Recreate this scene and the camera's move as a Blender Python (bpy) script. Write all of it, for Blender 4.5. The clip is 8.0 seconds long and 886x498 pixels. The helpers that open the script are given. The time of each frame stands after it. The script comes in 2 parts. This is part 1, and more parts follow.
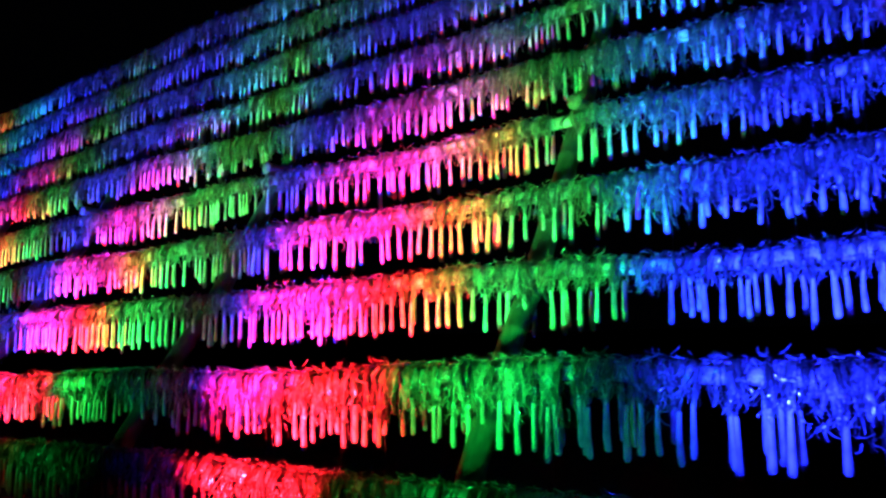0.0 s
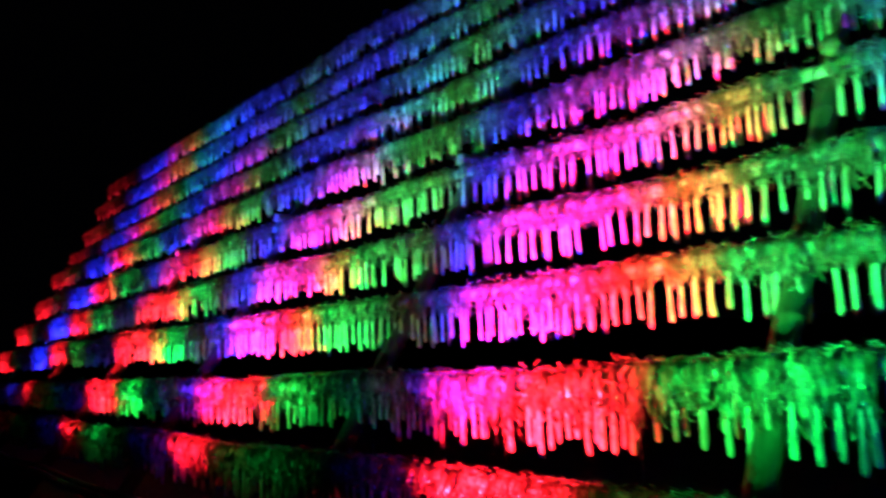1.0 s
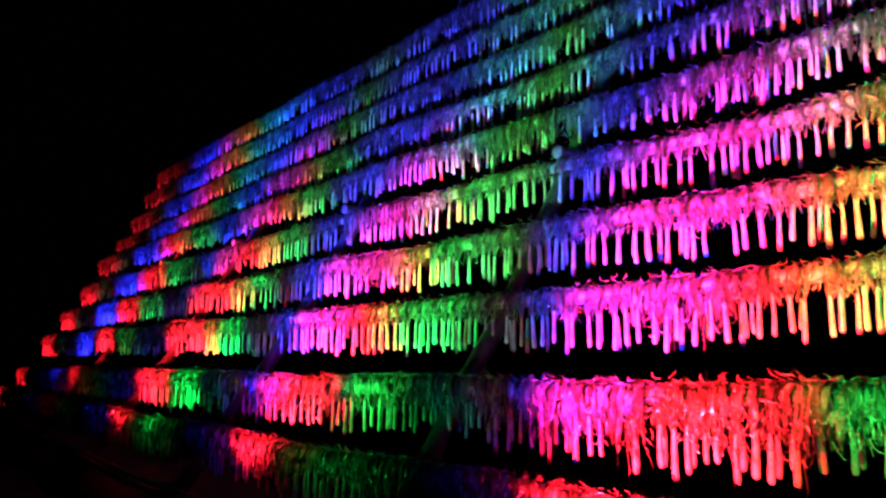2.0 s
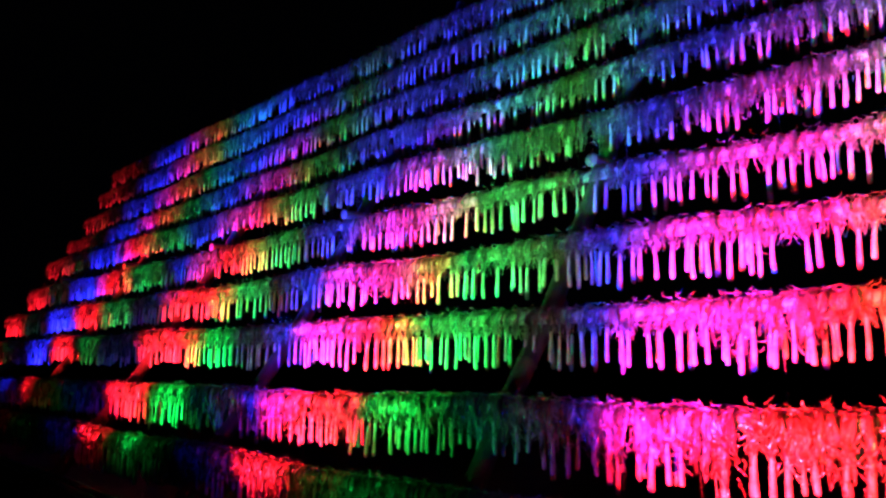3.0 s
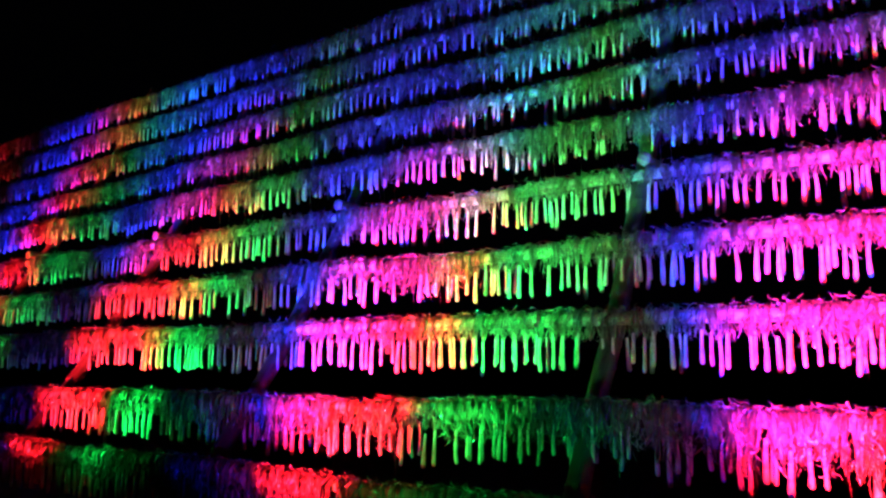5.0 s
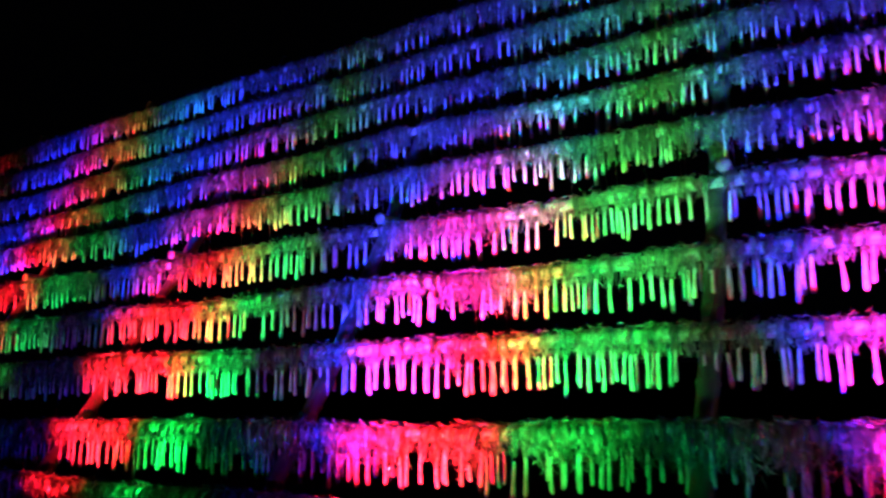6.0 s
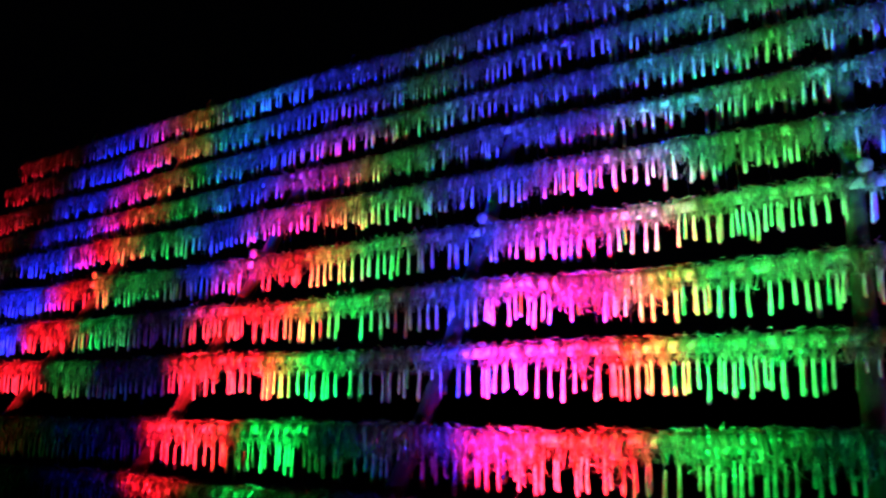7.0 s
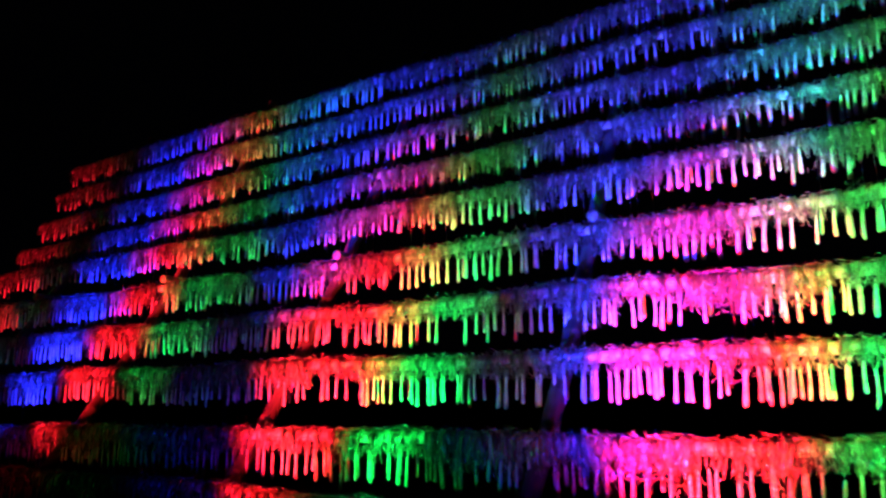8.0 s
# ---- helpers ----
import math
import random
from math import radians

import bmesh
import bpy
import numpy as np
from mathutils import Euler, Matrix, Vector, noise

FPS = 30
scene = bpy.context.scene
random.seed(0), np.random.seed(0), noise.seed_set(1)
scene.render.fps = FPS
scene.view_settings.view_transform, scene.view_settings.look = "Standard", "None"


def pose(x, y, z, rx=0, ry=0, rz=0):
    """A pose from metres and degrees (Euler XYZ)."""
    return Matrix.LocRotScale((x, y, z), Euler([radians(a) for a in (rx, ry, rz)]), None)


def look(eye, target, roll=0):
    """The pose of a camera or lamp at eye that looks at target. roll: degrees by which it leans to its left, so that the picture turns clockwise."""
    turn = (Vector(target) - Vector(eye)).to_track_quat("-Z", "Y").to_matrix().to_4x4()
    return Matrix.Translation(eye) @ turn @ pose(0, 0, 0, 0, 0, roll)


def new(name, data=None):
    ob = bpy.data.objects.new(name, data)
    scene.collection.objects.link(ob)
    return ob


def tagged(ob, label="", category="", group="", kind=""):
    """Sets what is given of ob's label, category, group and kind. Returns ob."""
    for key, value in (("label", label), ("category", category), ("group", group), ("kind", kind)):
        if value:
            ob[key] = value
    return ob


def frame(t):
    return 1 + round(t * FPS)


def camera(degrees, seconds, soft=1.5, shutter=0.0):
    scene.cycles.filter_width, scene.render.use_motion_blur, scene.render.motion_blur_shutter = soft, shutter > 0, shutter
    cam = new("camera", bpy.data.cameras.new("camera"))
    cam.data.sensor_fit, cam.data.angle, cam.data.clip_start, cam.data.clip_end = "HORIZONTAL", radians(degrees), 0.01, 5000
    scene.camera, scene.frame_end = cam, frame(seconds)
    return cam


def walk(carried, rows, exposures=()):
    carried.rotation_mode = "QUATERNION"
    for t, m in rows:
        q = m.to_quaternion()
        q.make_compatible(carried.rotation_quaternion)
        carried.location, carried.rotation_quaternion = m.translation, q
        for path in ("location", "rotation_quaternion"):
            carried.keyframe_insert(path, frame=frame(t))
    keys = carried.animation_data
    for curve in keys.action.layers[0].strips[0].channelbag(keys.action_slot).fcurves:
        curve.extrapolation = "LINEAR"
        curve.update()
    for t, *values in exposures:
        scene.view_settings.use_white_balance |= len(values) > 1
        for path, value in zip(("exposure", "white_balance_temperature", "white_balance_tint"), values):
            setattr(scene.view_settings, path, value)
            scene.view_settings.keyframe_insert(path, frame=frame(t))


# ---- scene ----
cam = camera(61.9, 8.0, soft=2.4, shutter=0.5)
METRES, EYE, TILT, LEAN, TURN, LEVEL = 6.0, 1.55, 0.0, 0.0, 34.0, -2.7
ROWS = [
    (0.0, 0.0, 0.0, 0.0, 0.5, 8.04, 3.55),
    (0.5, -0.0397, 0.0245, 0.0048, 2.45, 6.73, 4.21),
    (1.0, -0.0799, 0.0599, 0.0088, 12.51, 8.53, 5.17),
    (1.5, -0.1252, 0.0866, 0.0049, 15.39, 9.1, 2.83),
    (3.0, -0.2939, 0.1398, 0.0274, 9.53, 9.54, 1.9),
    (3.5, -0.3581, 0.1446, 0.0272, 8.24, 9.7, 4.2),
    (4.0, -0.4193, 0.1502, 0.0352, 5.87, 9.03, 4.5),
    (5.5, -0.5962, 0.2073, 0.0452, -4.4, 9.59, 2.34),
    (6.0, -0.6574, 0.2428, 0.0504, -4.43, 10.34, 3.45),
    (6.5, -0.7239, 0.2635, 0.0491, -3.37, 10.71, 2.75),
    (7.0, -0.7925, 0.2781, 0.0577, -3.84, 10.66, 2.76),
    (7.5, -0.8583, 0.3075, 0.0601, -2.55, 10.87, 3.85),
    (8.0, -0.9246, 0.3329, 0.0604, -2.94, 11.33, 2.79),
]
walk(cam, [(t, pose(0, 0, EYE, 0, LEVEL, 0) @ pose(0, 0, 0, TILT, LEAN, TURN) @ pose(METRES * x, METRES * y, METRES * z, 90 + pitch, roll, yaw)) for t, x, y, z, yaw, pitch, roll in ROWS])

# ---- night sky and floodlights ----
world = bpy.data.worlds.new("night")
scene.world = world
world.use_nodes = True
world.node_tree.nodes["Background"].inputs[0].default_value = (0.25, 0.3, 0.6, 1)
world.node_tree.nodes["Background"].inputs[1].default_value = 0.0006

RED, GREEN, BLUE = (1.0, 0.008, 0.022), (0.004, 1.0, 0.110), (0.008, 0.016, 1.0)
# how much stronger the cores of the beams are, by colour
POWER = {RED: 2.0, GREEN: 0.92, BLUE: 2.0}
# a line of floodlights on the ground before the rack: x, colour, watts, height of the aim, width and height of the beam, share of the spill
FLOODS = [
    (-17.73, RED, 3000, 2.00, 0.40, 53, 0.0300),
    (-16.61, GREEN, 120, 3.42, 0.39, 50, 0.0120),
    (-14.92, BLUE, 8400, 2.73, 0.53, 42, 0.0106),
    (-13.75, RED, 7000, 2.40, 0.48, 40, 0.0200),
    (-12.65, GREEN, 3380, 4.62, 0.47, 49, 0.0095),
    (-10.99, BLUE, 8400, 6.59, 0.84, 37, 0.0240),
    (-10.13, RED, 8200, 1.72, 0.83, 35, 0.0057),
    (-9.12, GREEN, 5150, 1.92, 0.48, 39, 0.0500),
    (-7.22, BLUE, 7200, 3.60, 0.64, 48, 0.0580),
    (-6.76, RED, 10600, 1.55, 0.82, 34, 0.0340),
    (-5.70, GREEN, 5400, 2.85, 0.60, 42, 0.0600),
    (-3.80, BLUE, 6900, 3.15, 0.68, 43, 0.0260),
    (-3.32, RED, 12500, 1.50, 0.88, 38, 0.0240),
    (-2.02, GREEN, 3800, 2.71, 0.70, 43, 0.0497),
    (-0.55, BLUE, 8900, 3.02, 0.62, 48, 0.0282),
    (0.66, RED, 2710, 4.40, 0.42, 46, 0.0051),
    (1.71, GREEN, 1730, 3.00, 0.42, 50, 0.0120),
]
for x, colour, watts, aim, width, height, spill in FLOODS:
    # the bright core of the beam, and the wide spill round it
    for share, angle, wide, up in ((0.85 * POWER[colour], height, width, aim), (spill, 78, 0.9, 5.2)):
        lamp = new("floodlight", bpy.data.lights.new("floodlight", "SPOT"))
        lamp.data.color, lamp.data.energy = colour, watts * share
        lamp.data.spot_size, lamp.data.spot_blend, lamp.data.shadow_soft_size = radians(angle), 1.0, 0.05
        lamp.matrix_world = look((x, 0.4, 0.25), (x, 2.5 + 0.65 * up, up)) @ Matrix.Diagonal((wide, 1, 1, 1))


# ---- materials ----
def material(name, rough=0.7, specular=0.3):
    mat = bpy.data.materials.new(name)
    mat.use_nodes = True
    nodes, links = mat.node_tree.nodes, mat.node_tree.links
    bsdf = nodes["Principled BSDF"]
    bsdf.inputs["Roughness"].default_value = rough
    bsdf.inputs["Specular IOR Level"].default_value = specular
    return mat, nodes, links, bsdf


def ramp(nodes, stops):
    node = nodes.new("ShaderNodeValToRGB")
    cr = node.color_ramp
    while len(cr.elements) < len(stops):
        cr.elements.new(0.5)
    for element, (at, colour) in zip(cr.elements, stops):
        element.position, element.color = at, (*colour, 1)
    return node


def noise_node(nodes, links, scale, detail=4, stretch=(1, 1, 1)):
    coord = nodes.new("ShaderNodeTexCoord")
    mapping = nodes.new("ShaderNodeMapping")
    mapping.inputs["Scale"].default_value = stretch
    node = nodes.new("ShaderNodeTexNoise")
    node.inputs["Scale"].default_value, node.inputs["Detail"].default_value = scale, detail
    links.new(coord.outputs["Object"], mapping.inputs[0])
    links.new(mapping.outputs[0], node.inputs["Vector"])
    return node


def bump(nodes, links, bsdf, source, strength, distance):
    node = nodes.new("ShaderNodeBump")
    node.inputs["Strength"].default_value, node.inputs["Distance"].default_value = strength, distance
    links.new(source, node.inputs["Height"])
    links.new(node.outputs[0], bsdf.inputs["Normal"])


def multiply(nodes, links, a, b, factor=1.0):
    node = nodes.new("ShaderNodeMix")
    node.data_type, node.blend_type = "RGBA", "MULTIPLY"
    node.inputs["Factor"].default_value = factor
    links.new(a, node.inputs["A"])
    links.new(b, node.inputs["B"])
    return node.outputs["Result"]


def varied(nodes, links, stops):
    """A colour that differs from piece to piece, both for single objects and for joined ones."""
    island, single = nodes.new("ShaderNodeNewGeometry"), nodes.new("ShaderNodeObjectInfo")
    total = nodes.new("ShaderNodeMath")
    links.new(island.outputs["Random Per Island"], total.inputs[0])
    links.new(single.outputs["Random"], total.inputs[1])
    fraction = nodes.new("ShaderNodeMath")
    fraction.operation = "FRACT"
    links.new(total.outputs[0], fraction.inputs[0])
    out = ramp(nodes, stops)
    links.new(fraction.outputs[0], out.inputs[0])
    return out.outputs[0]


ROOT, n, l, b = material("radish_skin", 0.5, 0.4)
wrinkle = noise_node(n, l, 55, 5, (1, 1, 0.35))
dirt = noise_node(n, l, 9, 4)
shade = ramp(n, [(0.32, (0.42, 0.35, 0.25)), (0.62, (1, 1, 1))])
l.new(dirt.outputs[0], shade.inputs[0])
l.new(multiply(n, l, varied(n, l, [(0.0, (0.74, 0.72, 0.67)), (0.6, (0.76, 0.76, 0.73)), (1.0, (0.60, 0.57, 0.50))]), shade.outputs[0], 0.8), b.inputs["Base Color"])
bump(n, l, b, wrinkle.outputs[0], 0.5, 0.004)

LEAF, n, l, b = material("wilted_leaf", 0.30, 0.8)
b.inputs["Coat Weight"].default_value, b.inputs["Coat Roughness"].default_value = 0.8, 0.16
mottle = noise_node(n, l, 85, 4)
shade = ramp(n, [(0.3, (0.45, 0.42, 0.35)), (0.65, (1, 1, 1))])
l.new(mottle.outputs[0], shade.inputs[0])
l.new(multiply(n, l, varied(n, l, [(0.0, (0.10, 0.105, 0.065)), (0.35, (0.03, 0.036, 0.02)), (0.7, (0.11, 0.11, 0.075)), (0.88, (0.19, 0.185, 0.14)), (1.0, (0.34, 0.33, 0.26))]), shade.outputs[0]), b.inputs["Base Color"])
bump(n, l, b, mottle.outputs[0], 0.9, 0.008)

STALK, n, l, b = material("wilted_stalk", 0.34, 0.6)
b.inputs["Coat Weight"].default_value, b.inputs["Coat Roughness"].default_value = 0.5, 0.2
streak, blotch = noise_node(n, l, 60, 4, (1, 1, 0.2)), noise_node(n, l, 14, 3)
shade = ramp(n, [(0.3, (0.55, 0.52, 0.42)), (0.6, (1, 1, 1))])
l.new(blotch.outputs[0], shade.inputs[0])
l.new(multiply(n, l, varied(n, l, [(0.0, (0.21, 0.215, 0.145)), (0.3, (0.08, 0.085, 0.05)), (0.65, (0.23, 0.225, 0.17)), (1.0, (0.46, 0.44, 0.37))]), shade.outputs[0]), b.inputs["Base Color"])
bump(n, l, b, streak.outputs[0], 0.4, 0.002)


def bamboo_material(name, dark, light, stretch):
    mat, n, l, b = material(name, 0.5, 0.35)
    grain, stain = noise_node(n, l, 30, 5, stretch), noise_node(n, l, 3, 4)
    shade = ramp(n, [(0.3, dark), (0.7, light)])
    tone = ramp(n, [(0.35, (0.6, 0.6, 0.58)), (0.6, (1, 1, 1))])
    l.new(grain.outputs[0], shade.inputs[0])
    l.new(stain.outputs[0], tone.inputs[0])
    l.new(multiply(n, l, shade.outputs[0], tone.outputs[0]), b.inputs["Base Color"])
    bump(n, l, b, grain.outputs[0], 0.3, 0.003)
    return mat


POLE = bamboo_material("weathered_bamboo", (0.05, 0.047, 0.036), (0.12, 0.11, 0.085), (1, 0.2, 0.15))
BEAM = bamboo_material("beam_bamboo", (0.16, 0.14, 0.09), (0.32, 0.29, 0.21), (1, 0.15, 1))
PALE = bamboo_material("pale_bamboo", (0.40, 0.38, 0.30), (0.66, 0.64, 0.55), (0.15, 1, 1))

WIRE, n, l, b = material("dark_wire", 0.6, 0.3)
twist = noise_node(n, l, 90, 3)
shade = ramp(n, [(0.3, (0.02, 0.02, 0.02)), (0.7, (0.06, 0.055, 0.05))])
l.new(twist.outputs[0], shade.inputs[0])
l.new(shade.outputs[0], b.inputs["Base Color"])
bump(n, l, b, twist.outputs[0], 0.6, 0.004)

SOIL, n, l, b = material("field_soil", 0.95, 0.1)
clods, patches = noise_node(n, l, 14, 8), noise_node(n, l, 0.5, 4)
shade = ramp(n, [(0.3, (0.035, 0.026, 0.018)), (0.7, (0.09, 0.07, 0.05))])
tone = ramp(n, [(0.35, (0.6, 0.62, 0.5)), (0.65, (1, 1, 1))])
l.new(clods.outputs[0], shade.inputs[0])
l.new(patches.outputs[0], tone.inputs[0])
l.new(multiply(n, l, shade.outputs[0], tone.outputs[0]), b.inputs["Base Color"])
bump(n, l, b, clods.outputs[0], 1.0, 0.03)


# ---- geometry helpers: everything is made of quads ----
class Quads:
    def __init__(self):
        self.v, self.f, self.m, self.count = [], [], [], 0

    def add(self, verts, faces, slot=0):
        self.v.append(np.asarray(verts, float))
        self.f.append(np.asarray(faces, int) + self.count)
        self.m.append(np.broadcast_to(slot, (len(faces),)))
        self.count += len(verts)

    def arrays(self):
        return np.concatenate(self.v), np.concatenate(self.f), np.concatenate(self.m)


def quad_mesh(name, verts, faces, slots, materials):
    mesh = bpy.data.meshes.new(name)
    mesh.vertices.add(len(verts))
    mesh.vertices.foreach_set("co", np.asarray(verts, np.float32).ravel())
    mesh.loops.add(faces.size)
    mesh.loops.foreach_set("vertex_index", np.asarray(faces, np.int32).ravel())
    mesh.polygons.add(len(faces))
    mesh.polygons.foreach_set("loop_start", np.arange(0, faces.size, 4, dtype=np.int32))
    mesh.polygons.foreach_set("material_index", np.asarray(slots, np.int32))
    mesh.update(calc_edges=True)
    mesh.polygons.foreach_set("use_smooth", np.ones(len(faces), bool))
    for mat in materials:
        mesh.materials.append(mat)
    return mesh


def part(name, mesh, parent=None, label=""):
    ob = new(name, mesh)
    ob.parent = parent
    return tagged(ob, label)


def tube(q, points, radii, sides, slot=0, spin=0.0):
    """A tube along points; its ends are drawn in to a small hole."""
    points = np.asarray(points, float)
    radii = np.broadcast_to(np.asarray(radii, float), (len(points),))
    way = np.gradient(points, axis=0)
    if np.allclose(points[0], points[1]):
        way[0], way[1] = points[2] - points[1], points[2] - points[1]
        way[-1], way[-2] = points[-2] - points[-3], points[-2] - points[-3]
    way /= np.linalg.norm(way, axis=1)[:, None] + 1e-9
    ref = np.array([0, 0, 1.0]) if abs(way[0][2]) < 0.8 else np.array([1.0, 0, 0])
    side = np.cross(way, ref)
    side /= np.linalg.norm(side, axis=1)[:, None] + 1e-9
    up = np.cross(side, way)
    a = np.arange(sides) * 2 * np.pi / sides + spin
    ring = np.cos(a)[None, :, None] * side[:, None] + np.sin(a)[None, :, None] * up[:, None]
    verts = points[:, None] + ring * radii[:, None, None]
    i = np.arange(len(points) - 1)[:, None] * sides
    j = np.arange(sides)[None]
    k = (j + 1) % sides
    q.add(verts.reshape(-1, 3), np.stack([i + j, i + k, i + sides + k, i + sides + j], -1).reshape(-1, 4), slot)


def ribbon(q, points, width, facing, slot=0):
    """A thin blade along points, widest in the middle."""
    points = np.asarray(points, float)
    s = np.linspace(0, 1, len(points))
    half = width * (0.25 + 0.75 * np.sin(np.pi * np.clip(s * 0.9 + 0.1, 0, 1)))[:, None] * 0.5
    verts = np.stack([points - facing * half, points + facing * half], 1).reshape(-1, 3)
    i = np.arange(len(points) - 1) * 2
    q.add(verts, np.stack([i, i + 1, i + 3, i + 2], -1), slot)


# ---- radishes: a root that hangs by its leaves from a rail at the origin ----
rng = np.random.default_rng(7)


def make_root(sides=7):
    """A radish root, neck at the origin, hanging down; it swells towards its blunt tip."""
    q = Quads()
    length, fat = rng.uniform(0.200, 0.245), rng.uniform(0.74, 0.98)
    s = np.array([0, 0.06, 0.3, 0.55, 0.8, 0.93, 0.985, 1.0])
    r = np.array([0.0085, 0.0108, 0.0128, 0.0150, 0.0174, 0.0172, 0.0120, 0.001]) * fat
    bend, sway, twist = rng.normal(0, 0.006), rng.normal(0, 0.007), rng.normal(0, 0.006)
    pts = np.stack([bend * np.sin(s * 3) + sway * s, twist * s, -s * length], 1)
    tube(q, pts, r, sides)
    return q.arrays()


def drape(q, top, width, drop, out, seg):
    """A broad wilted leaf that hangs over the rail: a ruffled sheet, ragged at its sides, drawn together at its end."""
    across = np.linspace(-1, 1, 5)
    s = np.linspace(0, 1, seg + 1)
    shape = width * (0.35 + 0.65 * np.sin(np.pi * np.clip(s * 0.85 + 0.12, 0, 1))) * np.where(s > 0.99, 0.4, 1) * rng.uniform(0.75, 1.25, seg + 1)
    lean, turn, ruffle = rng.normal(0, 0.03), rng.normal(0, 0.7), rng.uniform(0.006, 0.014)
    phase = rng.uniform(0, 6, 2)
    x = top[0] + lean * s[:, None] + across[None] * shape[:, None] * np.cos(turn * s)[:, None]
    y = top[1] + out * np.sin(np.minimum(s * 2.2, 1) * np.pi / 2)[:, None] + across[None] * shape[:, None] * np.sin(turn * s)[:, None] + ruffle * np.sin(across[None] * 3.2 + phase[0] + s[:, None] * 5)
    z = top[2] + 0.025 * np.sin(np.pi * np.minimum(s * 2.2, 1))[:, None] - drop * (s ** 1.3)[:, None] - 0.012 * np.abs(across)[None] * s[:, None] + 0.006 * np.sin(across[None] * 5 + phase[1] + s[:, None] * 9)
    verts = np.stack([x, y, z], -1) + rng.normal(0, 0.005, (seg + 1, 5, 3))
    i, j = np.meshgrid(np.arange(seg) * 5, np.arange(4), indexing="ij")
    k = (i + j).ravel()
    q.add(verts.reshape(-1, 3), np.stack([k, k + 1, k + 6, k + 5], -1), 0)


def strand(q, at, heading, curl, step, width, seg, slot):
    """A limp leaf strand that winds over the front of the tuft."""
    a = heading + curl * np.linspace(-0.2, 1, seg + 1) ** 2 + rng.normal(0, 0.25, seg + 1)
    way = np.stack([np.cos(a), rng.normal(0, 0.15, seg + 1), np.sin(a)], 1)
    pts = at + np.cumsum(way * step, 0)
    side = np.stack([-np.sin(a), rng.normal(0, 0.45) + rng.normal(0, 0.35, seg + 1), np.cos(a)], 1)
    ribbon(q, pts, width, side / np.linalg.norm(side, axis=1)[:, None], slot)


def make_leaves(petioles, strands, drapes, seg, hang):
    """Leaf stalks that swell out from the rail and gather at each neck, a tangle of limp strands over them, broad leaves between."""
    q = Quads()
    t = np.linspace(0, 1, 5)
    for face in (-1, 1):
        neck = np.array([0, face * 0.062, -NECK])
        belly = rng.uniform(0.016, 0.036)
        for _ in range(petioles if face < 0 else petioles // 4):
            # a stalk comes over the rail, bellies out to its side and is drawn in to the neck
            off = rng.uniform(-1, 1)
            start = np.array([off * 0.030, -face * rng.uniform(-0.03, 0.02), rng.uniform(0.044, 0.062)])
            end = neck + np.array([off * 0.005, rng.normal(0, 0.004), rng.uniform(-0.016, 0.004)])
            pts = start + (end - start) * t[:, None]
            pts[:, 0] += off * belly * rng.uniform(0.5, 1.1) * np.sin(np.pi * t ** 1.2) + rng.normal(0, 0.004)
            pts[:, 1] += face * rng.uniform(0.5, 1.0) * belly * math.sqrt(1.15 - off * off) * np.sin(np.pi * t ** 0.9)
            pts[:, 2] += rng.uniform(0.0, 0.036) * np.sin(np.pi * np.minimum(t * 1.6, 1))
            tube(q, pts, rng.uniform(0.0024, 0.0046) * (1.15 - 0.4 * t), 3, 1)
        for _ in range(drapes if face < 0 else drapes // 3):
            top = np.array([rng.normal(0, 0.034), -face * rng.uniform(-0.02, 0.02), rng.uniform(0.040, 0.052)])
            drape(q, top, rng.uniform(0.010, 0.022), rng.uniform(0.4, 0.95) * hang + 0.03, face * rng.uniform(0.045, 0.085), seg)
        for _ in range(strands if face < 0 else strands // 6):
            # most hang down; some lie across
            z = 0.064 - (hang + 0.01) * rng.uniform(0, 1) ** 1.1
            out = 0.03 + 0.065 * min(1.0, (0.06 - z) / 0.09) + rng.uniform(-0.01, 0.014)
            heading = -np.pi / 2 + rng.normal(0, 0.6)
            strand(q, np.array([rng.normal(0, 0.042), face * out, z]), heading, rng.normal(0, 1.2), rng.uniform(0.007, 0.014), rng.uniform(0.003, 0.0075), seg, 1 if rng.random() < 0.35 else 0)
    # curled wisps that lie along the top of the rail and stand a little off it
    for _ in range(strands // 3):
        at = np.array([rng.normal(0, 0.05), -rng.uniform(-0.02, 0.06), rng.uniform(0.044, 0.074)])
        strand(q, at, rng.choice([0.0, np.pi]) + rng.normal(0, 0.25), rng.normal(0, 1.1), rng.uniform(0.005, 0.011), rng.uniform(0.0025, 0.005), seg, 1 if rng.random() < 0.4 else 0)
    # now and then a scrap dangles far down on a thread
    if hang > 0.27:
        x, y, end = rng.normal(0, 0.04), -rng.uniform(0.05, 0.09), -rng.uniform(0.46, 0.6)
        z = np.linspace(0.0, end, seg + 1)
        ribbon(q, np.stack([x + 0.006 * np.sin(z * 30), np.full(seg + 1, y), z], 1), 0.003, np.array([1.0, 0, 0]))
        tail = np.array([[x, y, end - 0.05], [x + 0.006, y - 0.006, end], [x, y, end + 0.03]])
        ribbon(q, tail, 0.014, np.array([0.8, 0.6, 0.0]))
    return q.arrays()


NECK = 0.125
ROOTS = [make_root() for _ in range(14)]
SHORT = [make_leaves(10, 30, 1, 6, rng.uniform(0.11, 0.18)) for _ in range(12)]
LONG = [make_leaves(7, 38, 6, 6, rng.uniform(0.20, 0.29)) for _ in range(8)]
LEAVES = SHORT + LONG
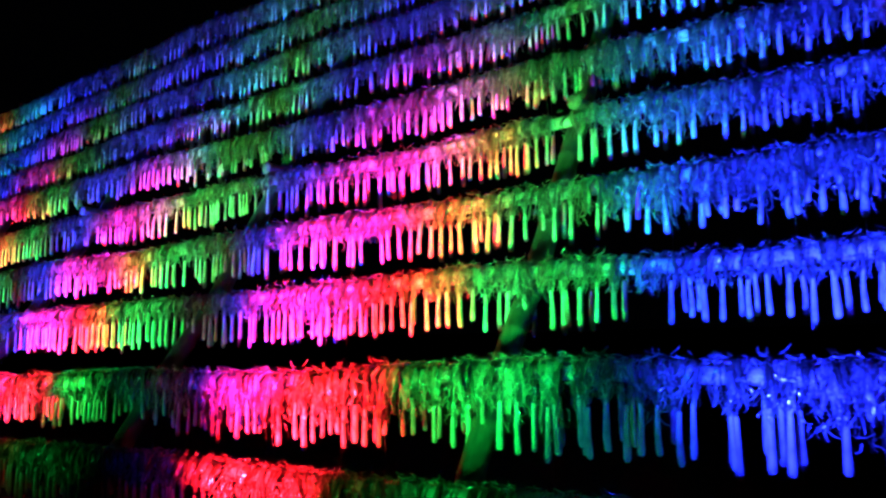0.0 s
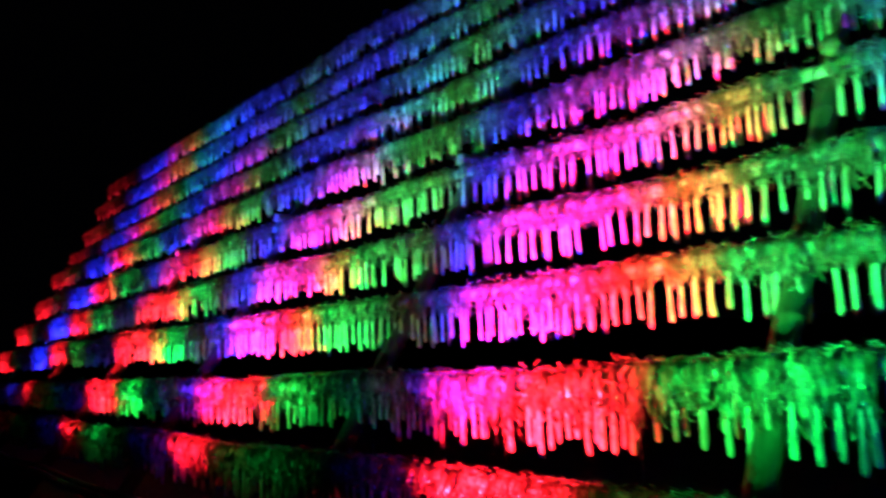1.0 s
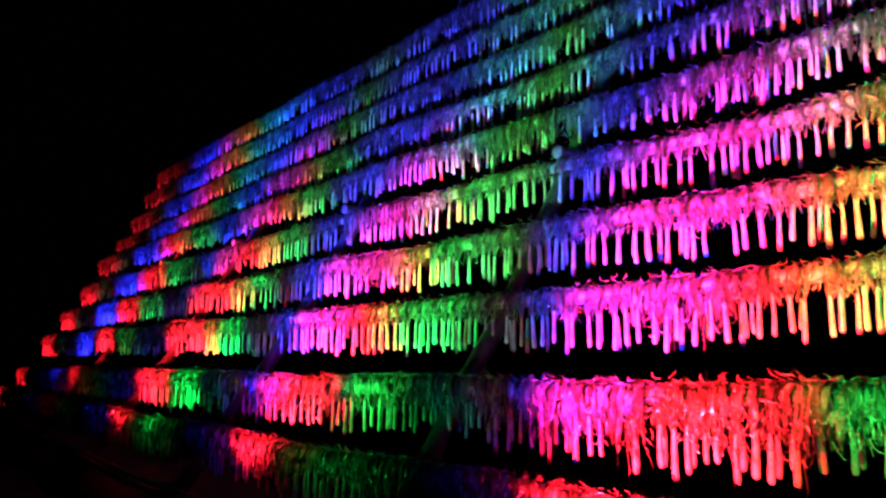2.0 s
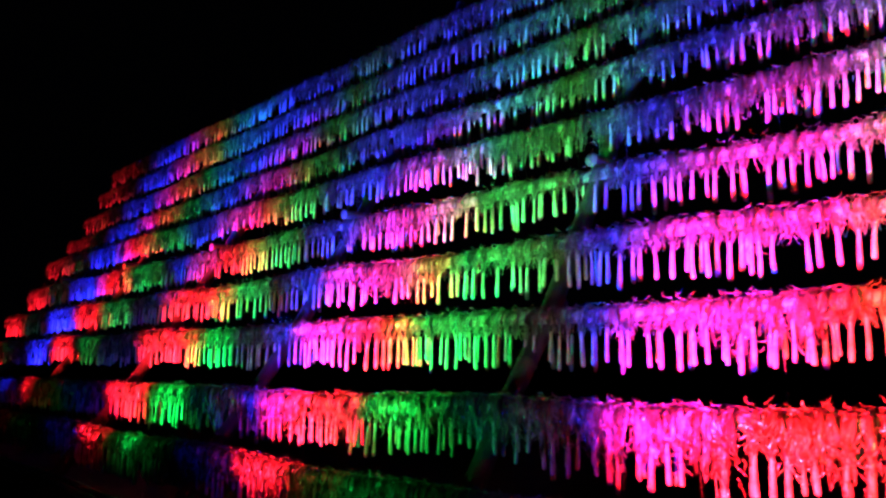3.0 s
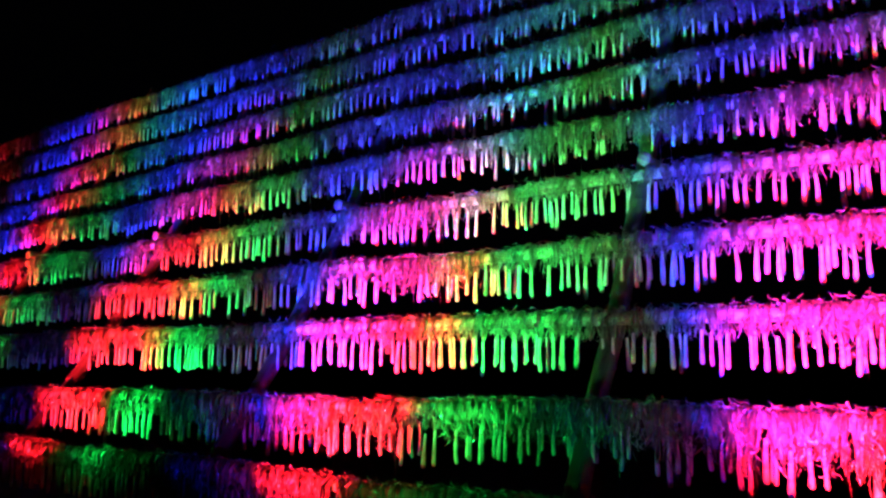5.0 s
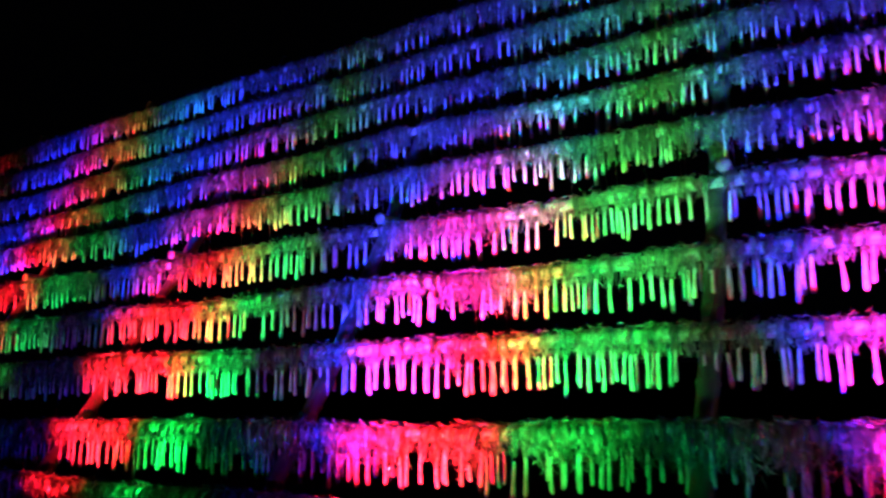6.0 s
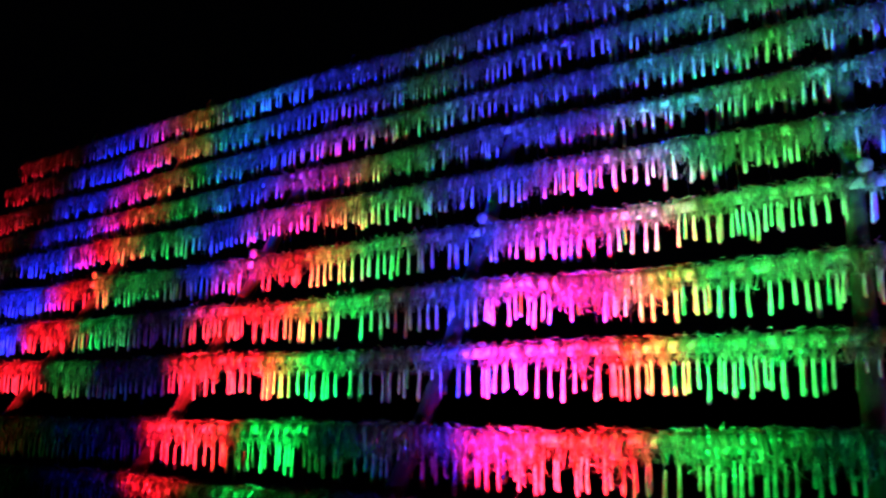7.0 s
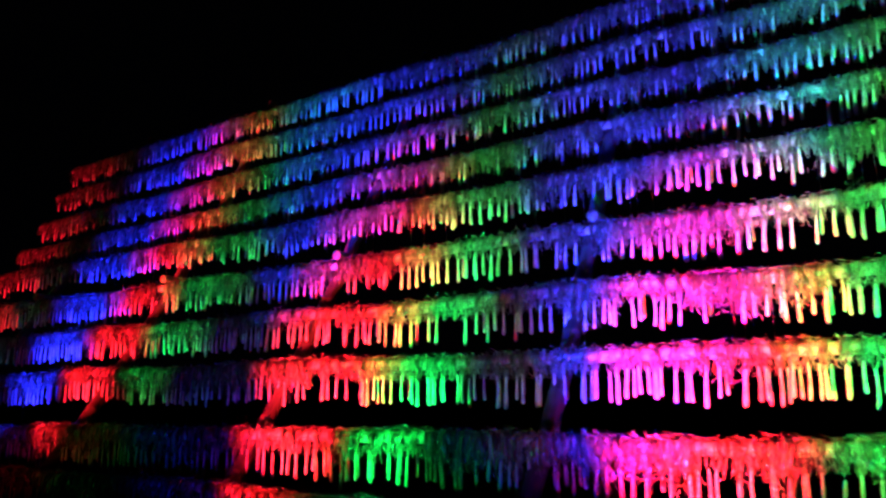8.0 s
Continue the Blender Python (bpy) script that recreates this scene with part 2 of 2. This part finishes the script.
# simpler tufts for the high rails
HIGH = [make_leaves(8, 34, 3, 4, rng.uniform(0.12, 0.19)) for _ in range(len(SHORT))] + [make_leaves(5, 42, 6, 4, rng.uniform(0.21, 0.29)) for _ in range(len(LONG))]

# ---- the rack: ten hung rails and a bare one below, leaning in to a ridge ----
LEFT_END, RIGHT_END = -18.3, 3.4
# rails 0 to 10: the distance back and the height of each
RAIL_YS = [2.55, 2.93, 3.29, 3.73, 4.07, 4.44, 4.77, 5.13, 5.43, 5.70, 5.95]
RAIL_ZS = [0.26, 0.79, 1.25, 1.81, 2.35, 2.87, 3.42, 4.01, 4.55, 5.05, 5.53]
# how each rail climbs along its length, and how far it lies over its even place
RAIL_TILT = [(0, 0), (0.008, -0.01), (0.018, 0.01), (0.013, 0.01), (0.012, -0.01), (0.010, 0.02), (0.005, 0.04), (0.010, 0), (0.008, 0), (0, 0.01), (-0.005, 0.04)]
POSTS = [-16.45, -13.5, -10.65, -7.84, -4.92, -2.0, 0.9]
RIDGE = 6.5


def sag(i, x):
    """The height of a rail at x over its own level: it hangs through a little between the posts, and the rack stoops at its far end."""
    u = (x - POSTS[-1]) / 2.9
    tilt, lift = RAIL_TILT[i]
    droop = 0.018 * np.maximum(0, -8 - x) * max(0, i - 3) / 7
    return -0.02 * np.sin(np.pi * u) ** 2 + 0.012 * np.sin(1.7 * x + i * 2.1) + 0.008 * np.sin(0.6 * x + i) + lift + tilt * (x + 6) - droop


def back(x):
    """How far the rack bends away from its line at x."""
    return 0.038 * np.maximum(0, -8 - x)


def rail_at(i, x):
    return np.array([x, RAIL_YS[i] + back(x), RAIL_ZS[i] + sag(i, x)])


def bamboo(q, points, radius, sides=8):
    """A bamboo pole with its nodes, along points."""
    points = np.asarray(points, float)
    along = np.concatenate([[0], np.cumsum(np.linalg.norm(np.diff(points, axis=0), axis=1))])
    steps = max(2, int(along[-1] / 0.28))
    s = np.concatenate([[k / steps, (k + 0.05) / steps, (k + 0.95) / steps] for k in range(steps)] + [[1.0]])
    r = np.full(len(s), radius)
    r[0::3] = radius * 1.1
    r *= 1.05 - 0.1 * s
    s = np.concatenate([[0.0], s, [1.0]])
    r = np.concatenate([[0.001], r, [0.001]])
    tube(q, np.stack([np.interp(s * along[-1], along, points[:, k]) for k in range(3)], 1), r, sides)


rack = tagged(new("drying_rack"), "tall leaning bamboo drying rack with ten hung rails", "drying rack")
rack.location = (-7, RIDGE, 0)


def rack_part(name, q, mat, label=""):
    v, f, m = q.arrays()
    origin = v.mean(0)
    ob = part(name, quad_mesh(name, v - origin, f, m, [mat]), rack, label)
    ob.location = origin - np.array([-7, RIDGE, 0])
    return ob


SPAN = np.linspace(LEFT_END, RIGHT_END, 60)
for i in range(0, 11):
    q = Quads()
    bamboo(q, [rail_at(i, x) for x in SPAN], 0.042 if i else 0.035)
    rack_part("rail", q, PALE)
    if i == 0:
        q = Quads()
        bamboo(q, [rail_at(i, x) + np.array([0, 0.09, 0.02]) for x in SPAN], 0.03)
        rack_part("rail", q, PALE)


for x in POSTS:
    lean = [rail_at(i, x) + np.array([0, 0.165, 0.0]) for i in range(11)]
    foot = lean[0] + (lean[0] - lean[1]) * 0.6
    tip = lean[10] + (lean[10] - lean[9]) * 0.62
    q = Quads()
    bamboo(q, [foot, *lean, tip], 0.068, 12)
    rack_part("post", q, POLE)
    # a short tie beam over the fifth rail
    q = Quads()
    front = rail_at(5, x) + np.array([0.08, -0.06, 0.105])
    bamboo(q, [front, front + np.array([0, 0.55, 0])], 0.046, 12)
    rack_part("tie_beam", q, BEAM, "pale bamboo tie beam with a round end")
    for i in range(0, 11):
        q = Quads()
        c = rail_at(i, x)
        s = np.linspace(0, 1, 15)
        for k in (-0.012, 0.004):
            a = s * 2 * np.pi
            ring = np.stack([c[0] + k + 0.05 * np.sin(a), c[1] + 0.085 + 0.145 * np.cos(a), c[2] + 0.05 * np.sin(a)], 1)
            tube(q, ring, 0.005, 4)
        rack_part("wire_tie", q, WIRE, "dark wire tie")

# ---- the ground ----
q = Quads()
xs, ys = np.linspace(-30, 14, 90), np.linspace(-16, 20, 74)
xs, ys = np.concatenate([[-2000], xs, [2000]]), np.concatenate([[-2000], ys, [2000]])
grid = np.stack(np.meshgrid(xs, ys, indexing="ij"), -1)
height = 0.03 * np.sin(grid[..., 0] * 2.3 + np.sin(grid[..., 1])) * np.sin(grid[..., 1] * 1.9) - 0.03
verts = np.concatenate([grid, height[..., None]], -1).reshape(-1, 3)
i, j = np.meshgrid(np.arange(len(xs) - 1), np.arange(len(ys) - 1), indexing="ij")
k = (i * len(ys) + j).ravel()
q.add(verts, np.stack([k, k + len(ys), k + len(ys) + 1, k + 1], -1))
tagged(new("ground", quad_mesh("ground", *q.arrays(), [SOIL])), "bare dark field soil under the rack", "ground", kind="structure")

# ---- the hung radishes ----
root_meshes = [quad_mesh("root", *r, [ROOT]) for r in ROOTS]
leaf_meshes = [quad_mesh("leaves", *r, [LEAF, STALK]) for r in LEAVES]


def turned(v, angle, scale, at):
    c, s = math.cos(angle), math.sin(angle)
    out = v * scale
    return np.stack([c * out[:, 0] - s * out[:, 1], s * out[:, 0] + c * out[:, 1], out[:, 2]], 1) + at


def leafy(i, x):
    """Which tuft hangs at x on rail i: stretches of long leaves come between shorter ones."""
    m = noise.noise(Vector((x * 0.8, i * 7.3, 0.5))) + 0.6 * noise.noise(Vector((x * 2.7, i * 3.1, 4.5))) + 0.3 * (x > -1.6 and i > 1) + (0.36 if i > 6 else 0.24 if i > 5 else 0.16 if i <= 2 else 0)
    if m + rng.normal(0, 0.12) > 0.16:
        return len(SHORT) + rng.integers(len(LONG))
    return rng.integers(len(SHORT))


BUNCH = ("white radishes hung by short wilted leaves over a rail", "white radishes half hidden by long wilted leaves over a rail")
SINGLES = (-7.6, 1.1)
for i in range(1, 11):
    q = Quads()
    x = LEFT_END + 0.06
    while x < RIGHT_END:
        x += rng.uniform(0.070, 0.108)
        if i in (5, 7) and min(abs(x - p - 0.02) for p in POSTS) < (0.08 if i == 5 else 0.04):
            continue
        at = rail_at(i, x)
        yaw, size = rng.normal(0, 0.25), rng.uniform(0.90, 1.08) * (1.1 if i == 2 and x > -3.6 else 1.0)
        leaf, front, inner = leafy(i, x), rng.integers(len(ROOTS)), rng.integers(len(ROOTS))
        twin = rng.random() < (0.7 if i < 4 else 0.5)
        shift = rng.normal(0, 0.014, 2) + np.array([0 if i < 3 else 0.025, 0.03 if i < 4 else 0.075])
        if i > 5 or (x > -1.6 and i > 2):
            shift += rng.uniform(0.0, 0.05, 2)
        bare = rng.random() < (0.30 if leaf >= len(SHORT) else 0.06) + (0.12 if i > 5 else 0)
        if i <= 3 and SINGLES[0] < x < SINGLES[1]:
            bunch = tagged(new("radish_bunch"), BUNCH[1 if leaf >= len(SHORT) else 0], "radish", "radishes on the rack")
            bunch.matrix_world = pose(*at, 0, 0, math.degrees(yaw)) @ Matrix.Scale(size, 4)
            part("leaves", leaf_meshes[leaf], bunch)
            if not bare:
                part("root", root_meshes[front], bunch).location = (0, -0.062, -NECK + shift[0])
            if twin:
                part("root", root_meshes[inner], bunch).location = (0.01, 0.062, -NECK + shift[1])
            continue
        v, f, m = (HIGH if i > 5 else LEAVES)[leaf]
        q.add(turned(v, yaw, size, at), f, m)
        for k, face in ((front, -1), (inner, 1)):
            if (bare if face < 0 else not twin):
                continue
            v, f, _ = ROOTS[k]
            q.add(turned(v + np.array([0, face * 0.062, -NECK + shift[0 if face < 0 else 1]]), yaw, size, at), f, 2)
    tagged(new("radish_row", quad_mesh("radish_row", *q.arrays(), [LEAF, STALK, ROOT])), "row of white radishes hung by wilted leaves", "radishes", kind="stuff")
